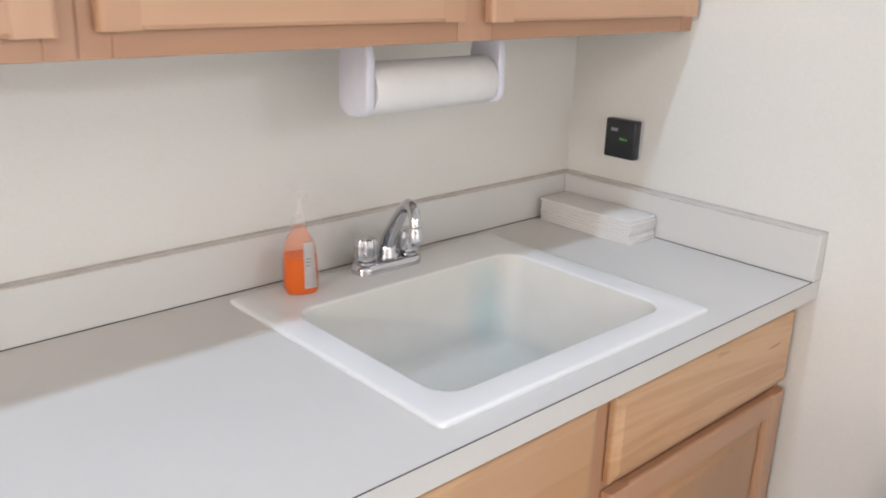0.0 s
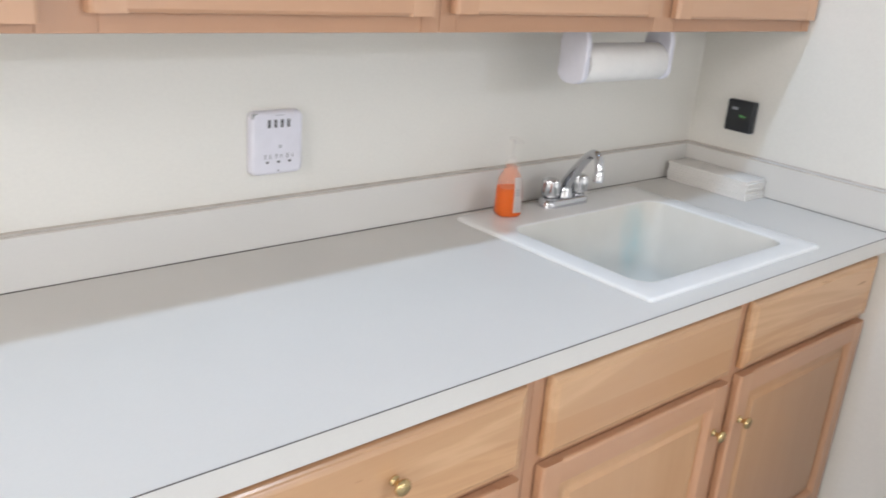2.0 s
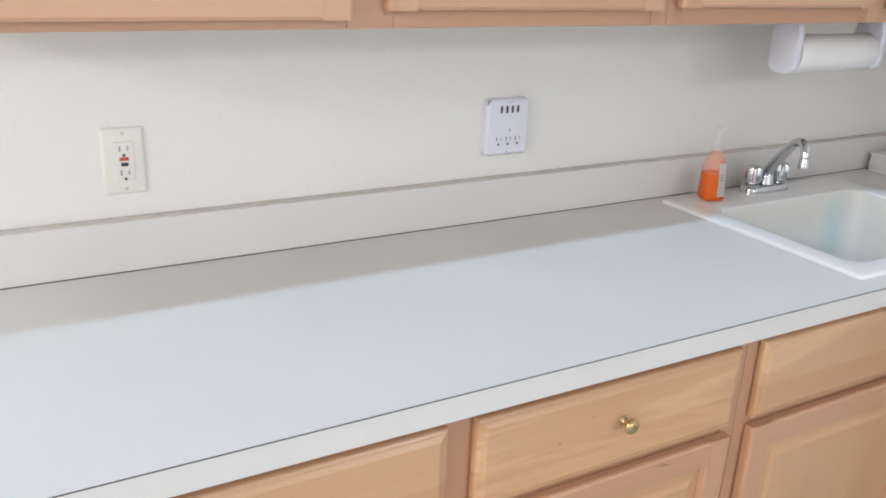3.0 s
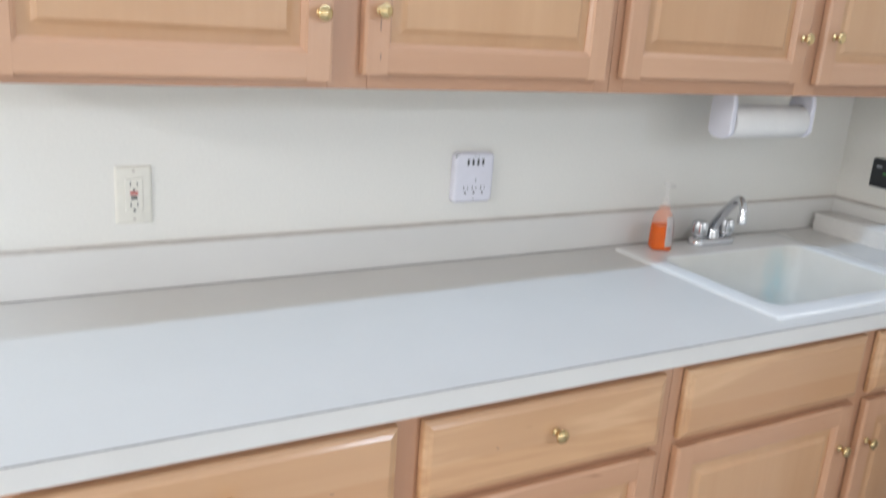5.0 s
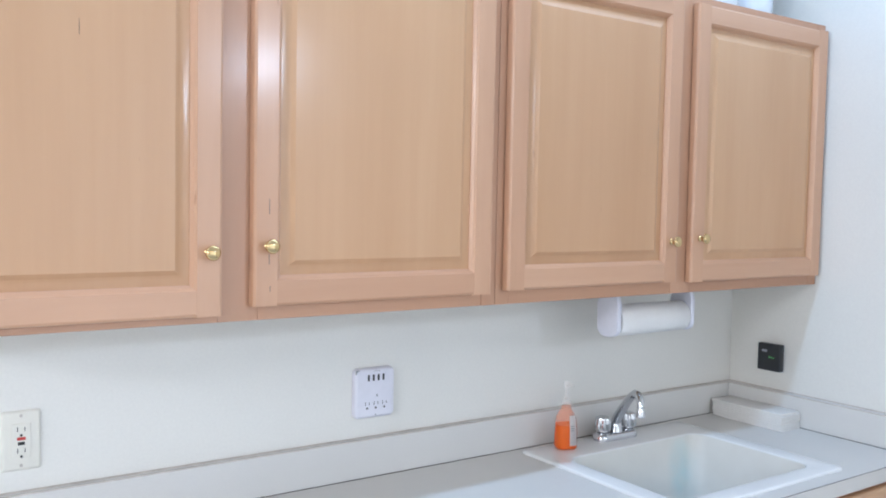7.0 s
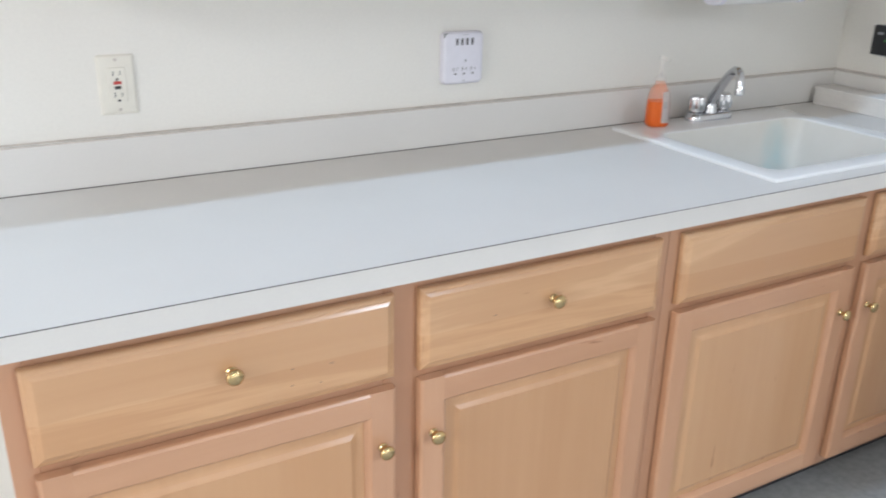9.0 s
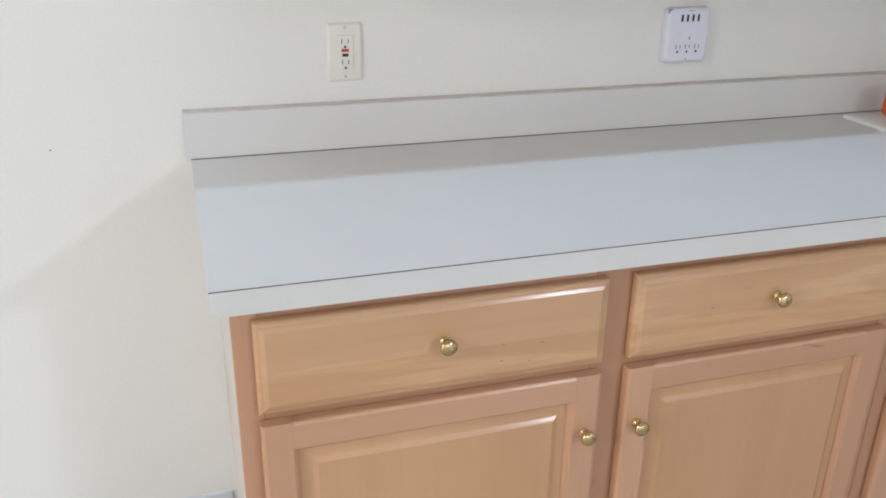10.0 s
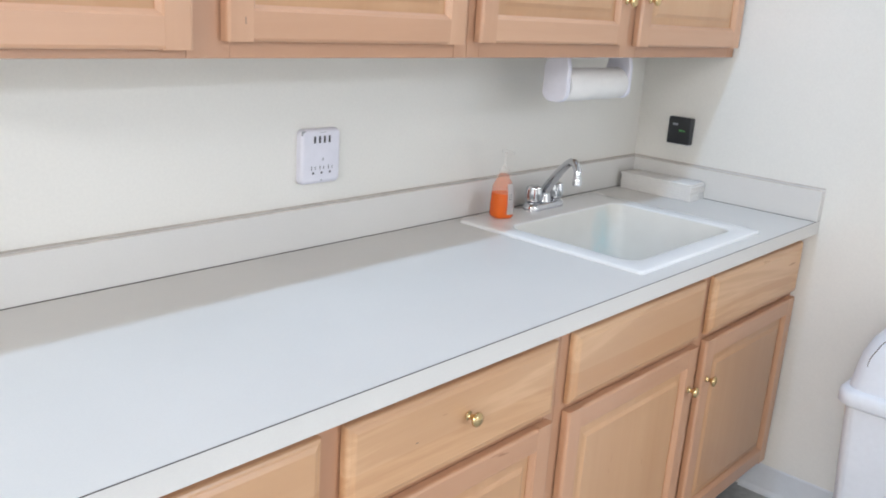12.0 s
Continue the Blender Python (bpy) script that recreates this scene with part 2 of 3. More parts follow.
def loft(loops, cap_first=False, cap_last=True):
    """Skins closed loops of equal count, given as ((outline), z)."""
    bm = bmesh.new()
    rings = [[bm.verts.new((x, y, z)) for x, y in outline] for outline, z in loops]
    n = len(rings[0])
    for a, b in zip(rings, rings[1:]):
        for k in range(n):
            bm.faces.new((a[k], a[(k + 1) % n], b[(k + 1) % n], b[k]))
    if cap_first:
        bm.faces.new(rings[0])
    if cap_last:
        bm.faces.new(rings[-1])
    return bm


def moulding(length, wide, thick, edge=0.006, bead=0.009, drop=0.010, level=False, flip=False):
    """A door-frame member: rounded outer arris, moulded inner edge. It lies along z (or x if level), its face to -y."""
    prof = [(0, 0), (0, thick - edge), (edge * 0.25, thick - edge * 0.38), (edge, thick), (wide - bead, thick), (wide - bead * 0.9, thick - drop * 0.18), (wide - bead * 0.55, thick - drop * 0.35), (wide - bead * 0.2, thick - drop * 0.8), (wide, thick - drop), (wide, 0)]
    bm = bmesh.new()
    ends = []
    for d in (0.0, length):
        ring = []
        for u, v in prof:
            u = -u if flip else u
            ring.append(bm.verts.new((d, -v, u) if level else (u, -v, d)))
        ends.append(ring)
    n = len(prof)
    for k in range(n):
        bm.faces.new((ends[0][k], ends[0][(k + 1) % n], ends[1][(k + 1) % n], ends[1][k]))
    bm.faces.new(ends[0])
    bm.faces.new(ends[1])
    return bm


def moved(bm, x, y, z):
    bmesh.ops.translate(bm, verts=bm.verts, vec=(x, y, z))
    return bm


# ---- the room ----
LEFT, NEAR, WALL, EAST = -7.2, -7.4, 0.12, 0.012
# The east wall's unseen end is assumed, set to screen tube_lamp from the sink end.
SCREEN_END, SIDE = -4.34, 1.8
def structure(name, bm, mat, label, category):
    return tagged(part(name, bm, mat), label, category, "", "structure")


structure("floor", block(LEFT - WALL, SIDE + WALL, NEAR - WALL, WALL, -0.1, 0), floor_vinyl, "speckled grey vinyl floor", "floor")
structure("ceiling", block(LEFT - WALL, SIDE + WALL, NEAR - WALL, WALL, CEILING, CEILING + 0.1), ceiling_paint, "plain white painted ceiling", "ceiling")
structure("wall_north", block(LEFT - WALL, WALL, 0, WALL, 0, CEILING), wall_paint, "cream painted wall behind the counter", "wall")
structure("wall_east", block(EAST, WALL, SCREEN_END, 0, 0, CEILING), wall_paint, "cream painted wall at the sink end", "wall")
structure("wall_west", block(LEFT - WALL, LEFT, NEAR, 0, 0, CEILING), wall_paint, "plain cream painted wall", "wall")
structure("wall_south", block(LEFT - WALL, SIDE + WALL, NEAR - WALL, NEAR, 0, CEILING), wall_paint, "plain cream painted wall", "wall")
# Two unseen walls added to close the room beyond that assumed end.
structure("wall_passage", block(WALL, SIDE, SCREEN_END, SCREEN_END + WALL, 0, CEILING), wall_paint, "unseen cream painted wall round an assumed corner", "wall")
structure("wall_side", block(SIDE, SIDE + WALL, NEAR, SCREEN_END + WALL, 0, CEILING), wall_paint, "unseen cream painted wall round an assumed corner", "wall")


nail_hole = part("nail_hole", lathe([(0.0016, -0.001), (0.0016, 0.0003)], 10, "-Y", (-2.686, 0, 0.946)), slot_dark, bpy.data.objects["wall_north"], "small dark nail hole")


def cove(name, length):
    """Vinyl cove base: thin strip with a rounded top and a toe, along x, face to -y."""
    bm = bmesh.new()
    prof = [(0, 0), (0.014, 0), (0.008, 0.006), (0.004, 0.018), (0.003, 0.094), (0.0015, 0.099), (0, 0.1)]
    ends = [[bm.verts.new((d, -u, v)) for u, v in prof] for d in (0, length)]
    for k in range(len(prof)):
        j = (k + 1) % len(prof)
        bm.faces.new((ends[0][k], ends[0][j], ends[1][j], ends[1][k]))
    bm.faces.new(ends[0])
    bm.faces.new(ends[1])
    return structure(name, bm, vinyl_pale, "pale grey vinyl cove base along the wall", "baseboard")


cove("baseboard", LEFT * -1 - 2.42).matrix_world = pose(LEFT, 0, 0)
cove("baseboard", -SCREEN_END - 0.54).matrix_world = pose(EAST, -0.54, 0, 0, 0, -90)

# ---- cabinets ----


def knob(parent, x, y, z):
    """A turned brass knob whose rose sits at (x, y, z), pointing to -y."""
    prof = [(0.0085, 0.0), (0.0085, 0.002), (0.006, 0.004), (0.0048, 0.010), (0.0058, 0.014), (0.0112, 0.0165), (0.0136, 0.0195), (0.0136, 0.0220), (0.0118, 0.0248), (0.0074, 0.0268), (0.0028, 0.0275)]
    return part("knob", lathe(prof, 20, "-Y", (x, y, z)), brass, parent, "polished brass knob", 50)


DOOR_T, FRAME_IN = 0.019, 0.056


def panel_door(parent, x0, x1, z0, z1, y, knob_x, knob_z):
    """A frame-and-panel door whose back lies at y: the panel with stiles, rails and knob under it."""
    w = FRAME_IN
    bm = bmesh.new()
    rings = [[bm.verts.new((a, y - d, c)) for a, c in ((x0 + i, z0 + i), (x1 - i, z0 + i), (x1 - i, z1 - i), (x0 + i, z1 - i))] for i, d in ((w - 0.008, 0.002), (w - 0.008, 0.0062), (w + 0.003, 0.0062), (w + 0.012, 0.0074), (w + 0.019, 0.0095), (w + 0.0225, 0.0117), (w + 0.0275, 0.0142))]
    for a, c in zip(rings, rings[1:]):
        for k in range(4):
            bm.faces.new((a[k], a[(k + 1) % 4], c[(k + 1) % 4], c[k]))
    bm.faces.new(rings[0])
    bm.faces.new(rings[-1])
    door = part("door", bm, panel_wood, parent, "maple door with a raised panel", 13)
    part("stile", moved(moulding(z1 - z0, w, DOOR_T), x0, y, z0), stile_wood, door)
    part("stile", moved(moulding(z1 - z0, w, DOOR_T, flip=True), x1, y, z0), stile_wood, door)
    b = 0.0088
    part("rail", moved(moulding(x1 - x0 - 2 * w + 2 * b, w, DOOR_T - 0.0004, level=True), x0 + w - b, y, z0), rail_wood, door)
    part("rail", moved(moulding(x1 - x0 - 2 * w + 2 * b, w, DOOR_T - 0.0004, level=True, flip=True), x0 + w - b, y, z1), rail_wood, door)
    knob(door, knob_x, y - DOOR_T, knob_z)
    return door


def drawer_front(parent, x0, x1, z0, z1, y, with_knob):
    """A slab front with a stepped, rounded edge."""
    ins = [(0, 0), (0, 0.009), (0.0018, 0.0125), (0.005, 0.0145), (0.0085, 0.0152), (0.0102, 0.0163), (0.0152, 0.0187), (0.0168, DOOR_T)]
    bm = bmesh.new()
    rings = [[bm.verts.new((a, y - d, c)) for a, c in ((x0 + i, z0 + i), (x1 - i, z0 + i), (x1 - i, z1 - i), (x0 + i, z1 - i))] for i, d in ins]
    for a, b in zip(rings, rings[1:]):
        for k in range(4):
            bm.faces.new((a[k], a[(k + 1) % 4], b[(k + 1) % 4], b[k]))
    bm.faces.new(rings[0])
    bm.faces.new(rings[-1])
    front = part("drawer_front", bm, drawer_wood, parent, "maple drawer front with a moulded edge" if with_knob else "maple false drawer front without a knob")
    if with_knob:
        knob(front, (x0 + x1) / 2 + 0.003, y - DOOR_T, (z0 + z1) / 2 + 0.009)
    return front


def carcass(parent, w, d, z0, z1, lid=True, t=0.016, sides=side_board):
    """Sides, top, bottom and back of a cabinet; its front at y = -d."""
    part("side", block(0, t, -d, 0, z0, z1), sides, parent, "cream laminated side panel")
    part("side", block(w - t, w, -d, 0, z0, z1), sides, parent, "cream laminated side panel")
    part("bottom", block(t, w - t, -d, 0, z0 + 0.012, z0 + 0.012 + t), inside_board, parent)
    if lid:
        part("top", block(t, w - t, -d, 0, z1 - t, z1), inside_board, parent)
    part("back", block(t, w - t, -0.008, 0, z0 + 0.012 + t, z1 - t), inside_board, parent)


def upper_cabinet(at, CAB_W, leaves):
    c = thing("upper_cabinet", at, "maple wall cabinet with two panelled doors and brass knobs", "cabinet", "wall cabinets over the counter")
    h, d = 0.771, 0.273
    carcass(c, CAB_W, d, 0, h)
    f = -d
    for x0, x1 in ((0, 0.038), (CAB_W / 2 - 0.038, CAB_W / 2 + 0.038), (CAB_W - 0.038, CAB_W)):
        part("frame_stile", block(x0 + 0.0003, x1 - 0.0003, f - 0.019, f, 0, h, 0.0008, 1), frame_upright, c)
    for x0, x1 in ((0.038, CAB_W / 2 - 0.038), (CAB_W / 2 + 0.038, CAB_W - 0.038)):
        for z0, z1 in ((0.0, 0.038), (h - 0.038, h)):
            part("frame_rail", block(x0, x1, f - 0.0185, f, z0, z1, 0.0008, 1), frame_level, c)
    y = f - 0.0215
    for x0, x1, z0, knob_x, knob_z in leaves:
        panel_door(c, x0, x1, z0, z0 + 0.720, y, knob_x, knob_z)
    return c


first = upper_cabinet((-2.393, -0.0005, 1.352), 1.181, ((0.014, 0.555, 0.014, 0.530, 0.128), (0.611, 1.156, 0.027, 0.640, 0.138)))
doors = [c for c in first.children if c.name.startswith("door")]
for door, x, z0, z1, y in ((doors[1], 0.641, 0.196, 0.224, -0.3137), (doors[1], 0.641, 0.104, 0.123, -0.3137), (doors[1], 0.643, 0.054, 0.064, -0.3137), (doors[0], 0.318, 0.480, 0.505, -0.3085)):
    part("mineral_streak", block(x, x + 0.0011, y - 0.0002, y + 0.0004, z0, z1), seam_dark, door, "short dark grain streak")
upper_cabinet((-1.2115, -0.0005, 1.352), 1.2225, ((0.0185, 0.574, 0.032, 0.549, 0.136), (0.628, 1.2095, 0.029, 0.659, 0.143)))


def base_cabinet(at, drawers, CAB_W):
    c = thing("base_cabinet", at, "maple base cabinet with two doors, two drawers and brass knobs" if drawers else "maple sink base cabinet with two doors and false drawer fronts", "cabinet", "base cabinets under the counter")
    h, d, mid = 0.8755, 0.571, CAB_W / 2 + 0.0115
    carcass(c, CAB_W, d, 0.1, h, False)
    part("toe_kick", block(0.0, CAB_W, -0.505, -0.489, 0, 0.1), inside_board, c)
    part("toe_base", block(0.0, CAB_W, -0.511, -0.506, 0, 0.098, 0.0015, 1), vinyl_black, c, "black vinyl strip on the toe kick")
    f = -d
    for x0, x1 in ((0, 0.038), (mid - 0.038, mid + 0.038), (CAB_W - 0.038, CAB_W)):
        part("frame_stile", block(x0 + 0.0003, x1 - 0.0003, f - 0.019, f, 0.1, h, 0.0008, 1), frame_upright, c)
    for x0, x1 in ((0.038, mid - 0.038), (mid + 0.038, CAB_W - 0.038)):
        for z0, z1 in ((0.1, 0.14), (0.660, 0.705), (h - 0.042, h)):
            part("frame_rail", block(x0, x1, f - 0.0185, f, z0, z1, 0.0008, 1), frame_level, c)
    y = f - 0.0215
    for x0, x1, kx in ((0.029, 0.589, 0.562), (0.636, CAB_W - (0.027 if drawers else 0.014), 0.662)):
        drawer_front(c, x0, x1, 0.692, 0.846, y, drawers)
        panel_door(c, x0, x1, 0.127, 0.675, y, kx, 0.565)
    return c


drawer_unit = base_cabinet((-2.409, -0.0005, 0), True, 1.2)
fronts = [c for c in drawer_unit.children if c.name.startswith("drawer_front")]
for front, x, z, wide in ((fronts[1], 0.780, 0.769, 0.006), (fronts[0], 0.405, 0.757, 0.005), (fronts[0], 0.470, 0.752, 0.007), (fronts[0], 0.452, 0.722, 0.004), (fronts[0], 0.404, 0.728, 0.004)):
    part("mineral_streak", block(x, x + wide, -0.6117, -0.6110, z, z + 0.0010), seam_dark, front, "short dark grain streak")
base_cabinet((-1.2085, -0.0005, 0), False, 1.2195)

# ---- worktop ----
TOP, CL, FRONT = 0.914, -2.434, -0.635
top = thing("worktop", (0, 0, 0), "pale grey laminate worktop with low upstands and an inset sink", "countertop")
HOLE = (-0.908, -0.325, -0.572, -0.075)


def holed_slab(x0, x1, y0, y1, z0, z1, hole):
    bm = bmesh.new()
    xs, ys = (x0, hole[0], hole[1], x1), (y0, hole[2], hole[3], y1)
    v = {(i, j, k): bm.verts.new((x, y, z)) for i, x in enumerate(xs) for j, y in enumerate(ys) for k, z in enumerate((z0, z1))}
    solid = lambda i, j: 0 <= i < 3 and 0 <= j < 3 and (i, j) != (1, 1)
    for i in range(3):
        for j in range(3):
            if not solid(i, j):
                continue
            for k in (0, 1):
                bm.faces.new((v[i, j, k], v[i + 1, j, k], v[i + 1, j + 1, k], v[i, j + 1, k]))
            for di, dj, a, b in ((-1, 0, (i, j), (i, j + 1)), (1, 0, (i + 1, j), (i + 1, j + 1)), (0, -1, (i, j), (i + 1, j)), (0, 1, (i, j + 1), (i + 1, j + 1))):
                if not solid(i + di, j + dj):
                    bm.faces.new((v[*a, 0], v[*b, 0], v[*b, 1], v[*a, 1]))
    return bm


part("top", holed_slab(CL, 0.011, FRONT + 0.0015, -0.001, TOP - 0.036, TOP, HOLE), laminate, top)
part("front_edge", block(CL, 0.011, FRONT - 0.0008, FRONT + 0.0005, TOP - 0.038, TOP - 0.0010), laminate, top, "laminate edge strip")
part("edge_seam", block(CL, 0.011, FRONT - 0.0002, FRONT + 0.0010, TOP - 0.0010, TOP + 0.0002), seam_dark, top, "thin dark seam along the edge")
part("backsplash", block(CL - 0.008, 0.0108, -0.020, -0.0012, TOP + 0.0004, 1.007, 0.0012, 1), laminate, top, "low laminate upstand along the wall")
part("side_splash", block(-0.020, 0.0108, FRONT - 0.002, -0.0208, TOP + 0.0004, 1.007, 0.0012, 1), laminate, top, "low laminate upstand at the sink end")
part("splash_seam", block(CL - 0.008, -0.0204, -0.0206, -0.0188, 1.0052, 1.0078), caulk, top, "brownish seam along the upstand")
part("splash_seam", block(-0.0206, -0.0188, FRONT - 0.002, -0.0208, 1.0052, 1.0078), caulk, top, "brownish seam along the upstand")
part("wall_joint", block(CL - 0.008, 0.0108, -0.006, -0.0003, 1.0065, 1.0095, 0.001, 1), caulk, top, "aged caulk along the wall")
part("wall_joint", block(0.006, 0.0117, FRONT - 0.002, -0.008, 1.0065, 1.0095, 0.001, 1), caulk, top, "aged caulk along the wall")
part("foot_joint", block(CL, -0.0204, -0.0216, -0.0198, TOP, TOP + 0.0012), seam_dark, top, "dark joint at the foot of the upstand")
part("foot_joint", block(-0.0216, -0.0198, FRONT, -0.0216, TOP, TOP + 0.0012), seam_dark, top, "dark joint at the foot of the upstand")

# ---- sink ----
SX0, SX1, SY0, SY1 = -0.924, -0.305, -0.592, -0.052
BX0, BX1, BY0, BY1 = -0.872, -0.363, -0.540, -0.172


def sink():
    s = thing("sink", (0, 0, TOP), "white enamelled drop-in sink with a faint blue-green patch", "sink")
    def ring(x0, x1, y0, y1, r, z):
        return (round_rect(x0, x1, y0, y1, r, 8), z)

    def bowl(i, r, z):
        return ring(BX0 + i, BX1 - i, BY0 + i, BY1 - i, r, z)

    rim = [ring(SX0 + 0.03, SX1 - 0.03, SY0 + 0.03, SY1 - 0.03, 0.02, -0.001), ring(SX0, SX1, SY0, SY1, 0.012, 0.0005), ring(SX0, SX1, SY0, SY1, 0.012, 0.005), ring(SX0 + 0.002, SX1 - 0.002, SY0 + 0.002, SY1 - 0.002, 0.012, 0.0075), ring(SX0 + 0.006, SX1 - 0.006, SY0 + 0.006, SY1 - 0.006, 0.012, 0.0085)]
    rim += [bowl(-0.004, 0.045, 0.0085), bowl(-0.0012, 0.043, 0.0078), bowl(0.0, 0.042, 0.005)]
    part("rim", loft(rim, False, False), enamel, s, "raised white enamel rim", 60)
    well = [bowl(0.0, 0.042, 0.005), bowl(0.001, 0.042, -0.004), bowl(0.012, 0.05, -0.14), bowl(0.018, 0.052, -0.165), bowl(0.032, 0.055, -0.182), bowl(0.06, 0.05, -0.188), bowl(0.15, 0.02, -0.190)]
    part("bowl", loft(well), bowl_enamel, s, "dull white bowl with a blue-green patch", 60)
    return s


sink()


def faucet():
    f = thing("faucet", (-0.613, -0.092, TOP + 0.0086), "chrome two-handle faucet with an angled spout, standing on the sink", "faucet")
    def plate(i, z):
        return (round_rect(-0.076 + i, 0.076 - i, -0.026 + i, 0.026 - i, 0.0255 - i, 8), z)

    part("base_plate", loft([plate(0, 0), plate(0, 0.010), plate(0.002, 0.015), plate(0.006, 0.018), plate(0.012, 0.019)], True), chrome, f, smooth=40)
    for x in (-0.050, 0.050):
        part("handle_collar", lathe([(0.019, 0.018), (0.019, 0.021), (0.013, 0.024), (0.012, 0.030)], 24, "Z", (x, 0, 0)), chrome, f, smooth=40)
        part("handle", lathe([(0.014, 0.026), (0.0215, 0.028), (0.0225, 0.034), (0.0215, 0.058), (0.0195, 0.064), (0.012, 0.068), (0.003, 0.069)], 64, "Z", (x, 0, 0), 10, 0.14), chrome, f, "fluted chrome handle", 35)
    part("spout_base", lathe([(0.021, 0.018), (0.0205, 0.024), (0.018, 0.034), (0.0165, 0.046), (0.012, 0.052)], 28), chrome, f, smooth=40)
    pts, rad = [], []
    d = Vector((-0.040, -0.116, 0)).normalized()
    for s, z, r in ((-0.004, 0.030, 0.0150), (0.002, 0.046, 0.0148), (0.018, 0.068, 0.0138), (0.044, 0.096, 0.0126), (0.070, 0.122, 0.0116), (0.092, 0.140, 0.0110), (0.108, 0.149, 0.0106), (0.122, 0.149, 0.0104), (0.133, 0.142, 0.0102), (0.139, 0.130, 0.0100), (0.1415, 0.118, 0.0100)):
        pts.append((d.x * s, d.y * s, z))
        rad.append(r)
    part("spout", tube(pts, rad, 20), chrome, f, "tapered chrome spout", 50)
    tip = (d.x * 0.1417, d.y * 0.1417, 0)
    part("aerator", lathe([(0.0105, 0.092), (0.0122, 0.094), (0.0122, 0.111), (0.0105, 0.114), (0.0105, 0.119)], 24, "Z", tip), chrome, f, smooth=40)
    return f


faucet()


def soap_bottle():
    """A pump bottle of orange hand soap, its label turned to the room."""
    b = thing("soap_bottle", (-0.808, -0.098, TOP + 0.0088), "clear pump bottle half full of orange liquid soap, on the sink", "soap bottle", turn=-20)
    def oval(w, d, z):
        return ([(0.84 * w * math.copysign(abs(math.cos(a)) ** 0.6, math.cos(a)), d * math.copysign(abs(math.sin(a)) ** 0.6, math.sin(a))) for a in (2 * math.pi * k / 32 for k in range(32))], z)

    heights, widths, depths = (0.006, 0.020, 0.045, 0.066, 0.082, 0.096, 0.106), (0.0345, 0.0345, 0.0338, 0.0328, 0.0306, 0.0245, 0.0155), (0.0264, 0.0263, 0.0256, 0.0246, 0.0226, 0.0186, 0.0138)
    shell = [oval(0.030, 0.0225, 0.0)] + [oval(w, d, z) for z, w, d in zip(heights, widths, depths)] + [oval(0.0125, 0.0125, 0.116)]
    ob = part("bottle", loft(shell, True), clear_plastic, b, "clear orange-tinged plastic bottle", 50)
    ob.visible_shadow = False
    fill = [oval(0.0285, 0.021, 0.0015)] + [oval(w - 0.0012, d - 0.0012, z) for z, w, d in zip(heights[:4], widths, depths)]
    part("soap", loft(fill, True), soap_liquid, b, "orange liquid soap", 50)
    lab = bmesh.new()
    cols = []
    for k in range(9):
        u = 0.001 + 0.023 * k / 8
        cols.append([lab.verts.new((u * (1 - 2.4 * z), -d * (1 - min(0.995, abs(u * (1 - 2.4 * z) / (0.84 * w))) ** 3.33) ** 0.3 - 0.0005, z)) for z, w, d in ((z, float(np.interp(z, heights, widths)) + 0.0002, float(np.interp(z, heights, depths)) + 0.0002) for z in (0.012, 0.030, 0.048, 0.066, 0.082, 0.092))])
    for a, c in zip(cols, cols[1:]):
        for k in range(5):
            lab.faces.new((a[k], c[k], c[k + 1], a[k + 1]))
    bmesh.ops.solidify(lab, geom=lab.faces[:], thickness=0.0003)
    lb = part("label", lab, paper, b, "white paper label with grey print lines")
    for z, y in ((0.064, -0.0254), (0.058, -0.0257), (0.052, -0.0260)):
        part("print_bar", block(0.004, 0.013, y, y + 0.001, z, z + 0.0016), grey_print, lb)
    part("collar", lathe([(0.0145, 0.112), (0.0145, 0.126), (0.008, 0.134), (0.006, 0.136)], 24), pump_plastic, b, "translucent pump collar", 40)
    part("pump_stem", lathe([(0.0045, 0.130), (0.0045, 0.172)], 16), pump_plastic, b, smooth=40)
    part("pump_head", block(-0.009, 0.009, -0.034, 0.010, 0.170, 0.180, 0.004, 3), pump_plastic, b, "translucent pump head with a short nozzle", 50)
    return b


soap_bottle()


def towel_stack():
    s = thing("paper_towel_stack", (-0.072, -0.160, TOP), "stack of folded white paper hand towels on the worktop", "paper towels")
    rng = random.Random(4)
    z = 0.0003
    for k in range(8):
        h = 0.0065
        dx, dy = rng.uniform(-0.0006, 0.0006), rng.uniform(-0.003, 0.003)
        part("folded_towel", block(-0.047 + dx, 0.047 + dx, -0.124 + dy, 0.124 + dy, z, z + h - 0.0001, 0.0016, 2), folded_paper, s, smooth=50)
        z += h
    return s


towel_stack()


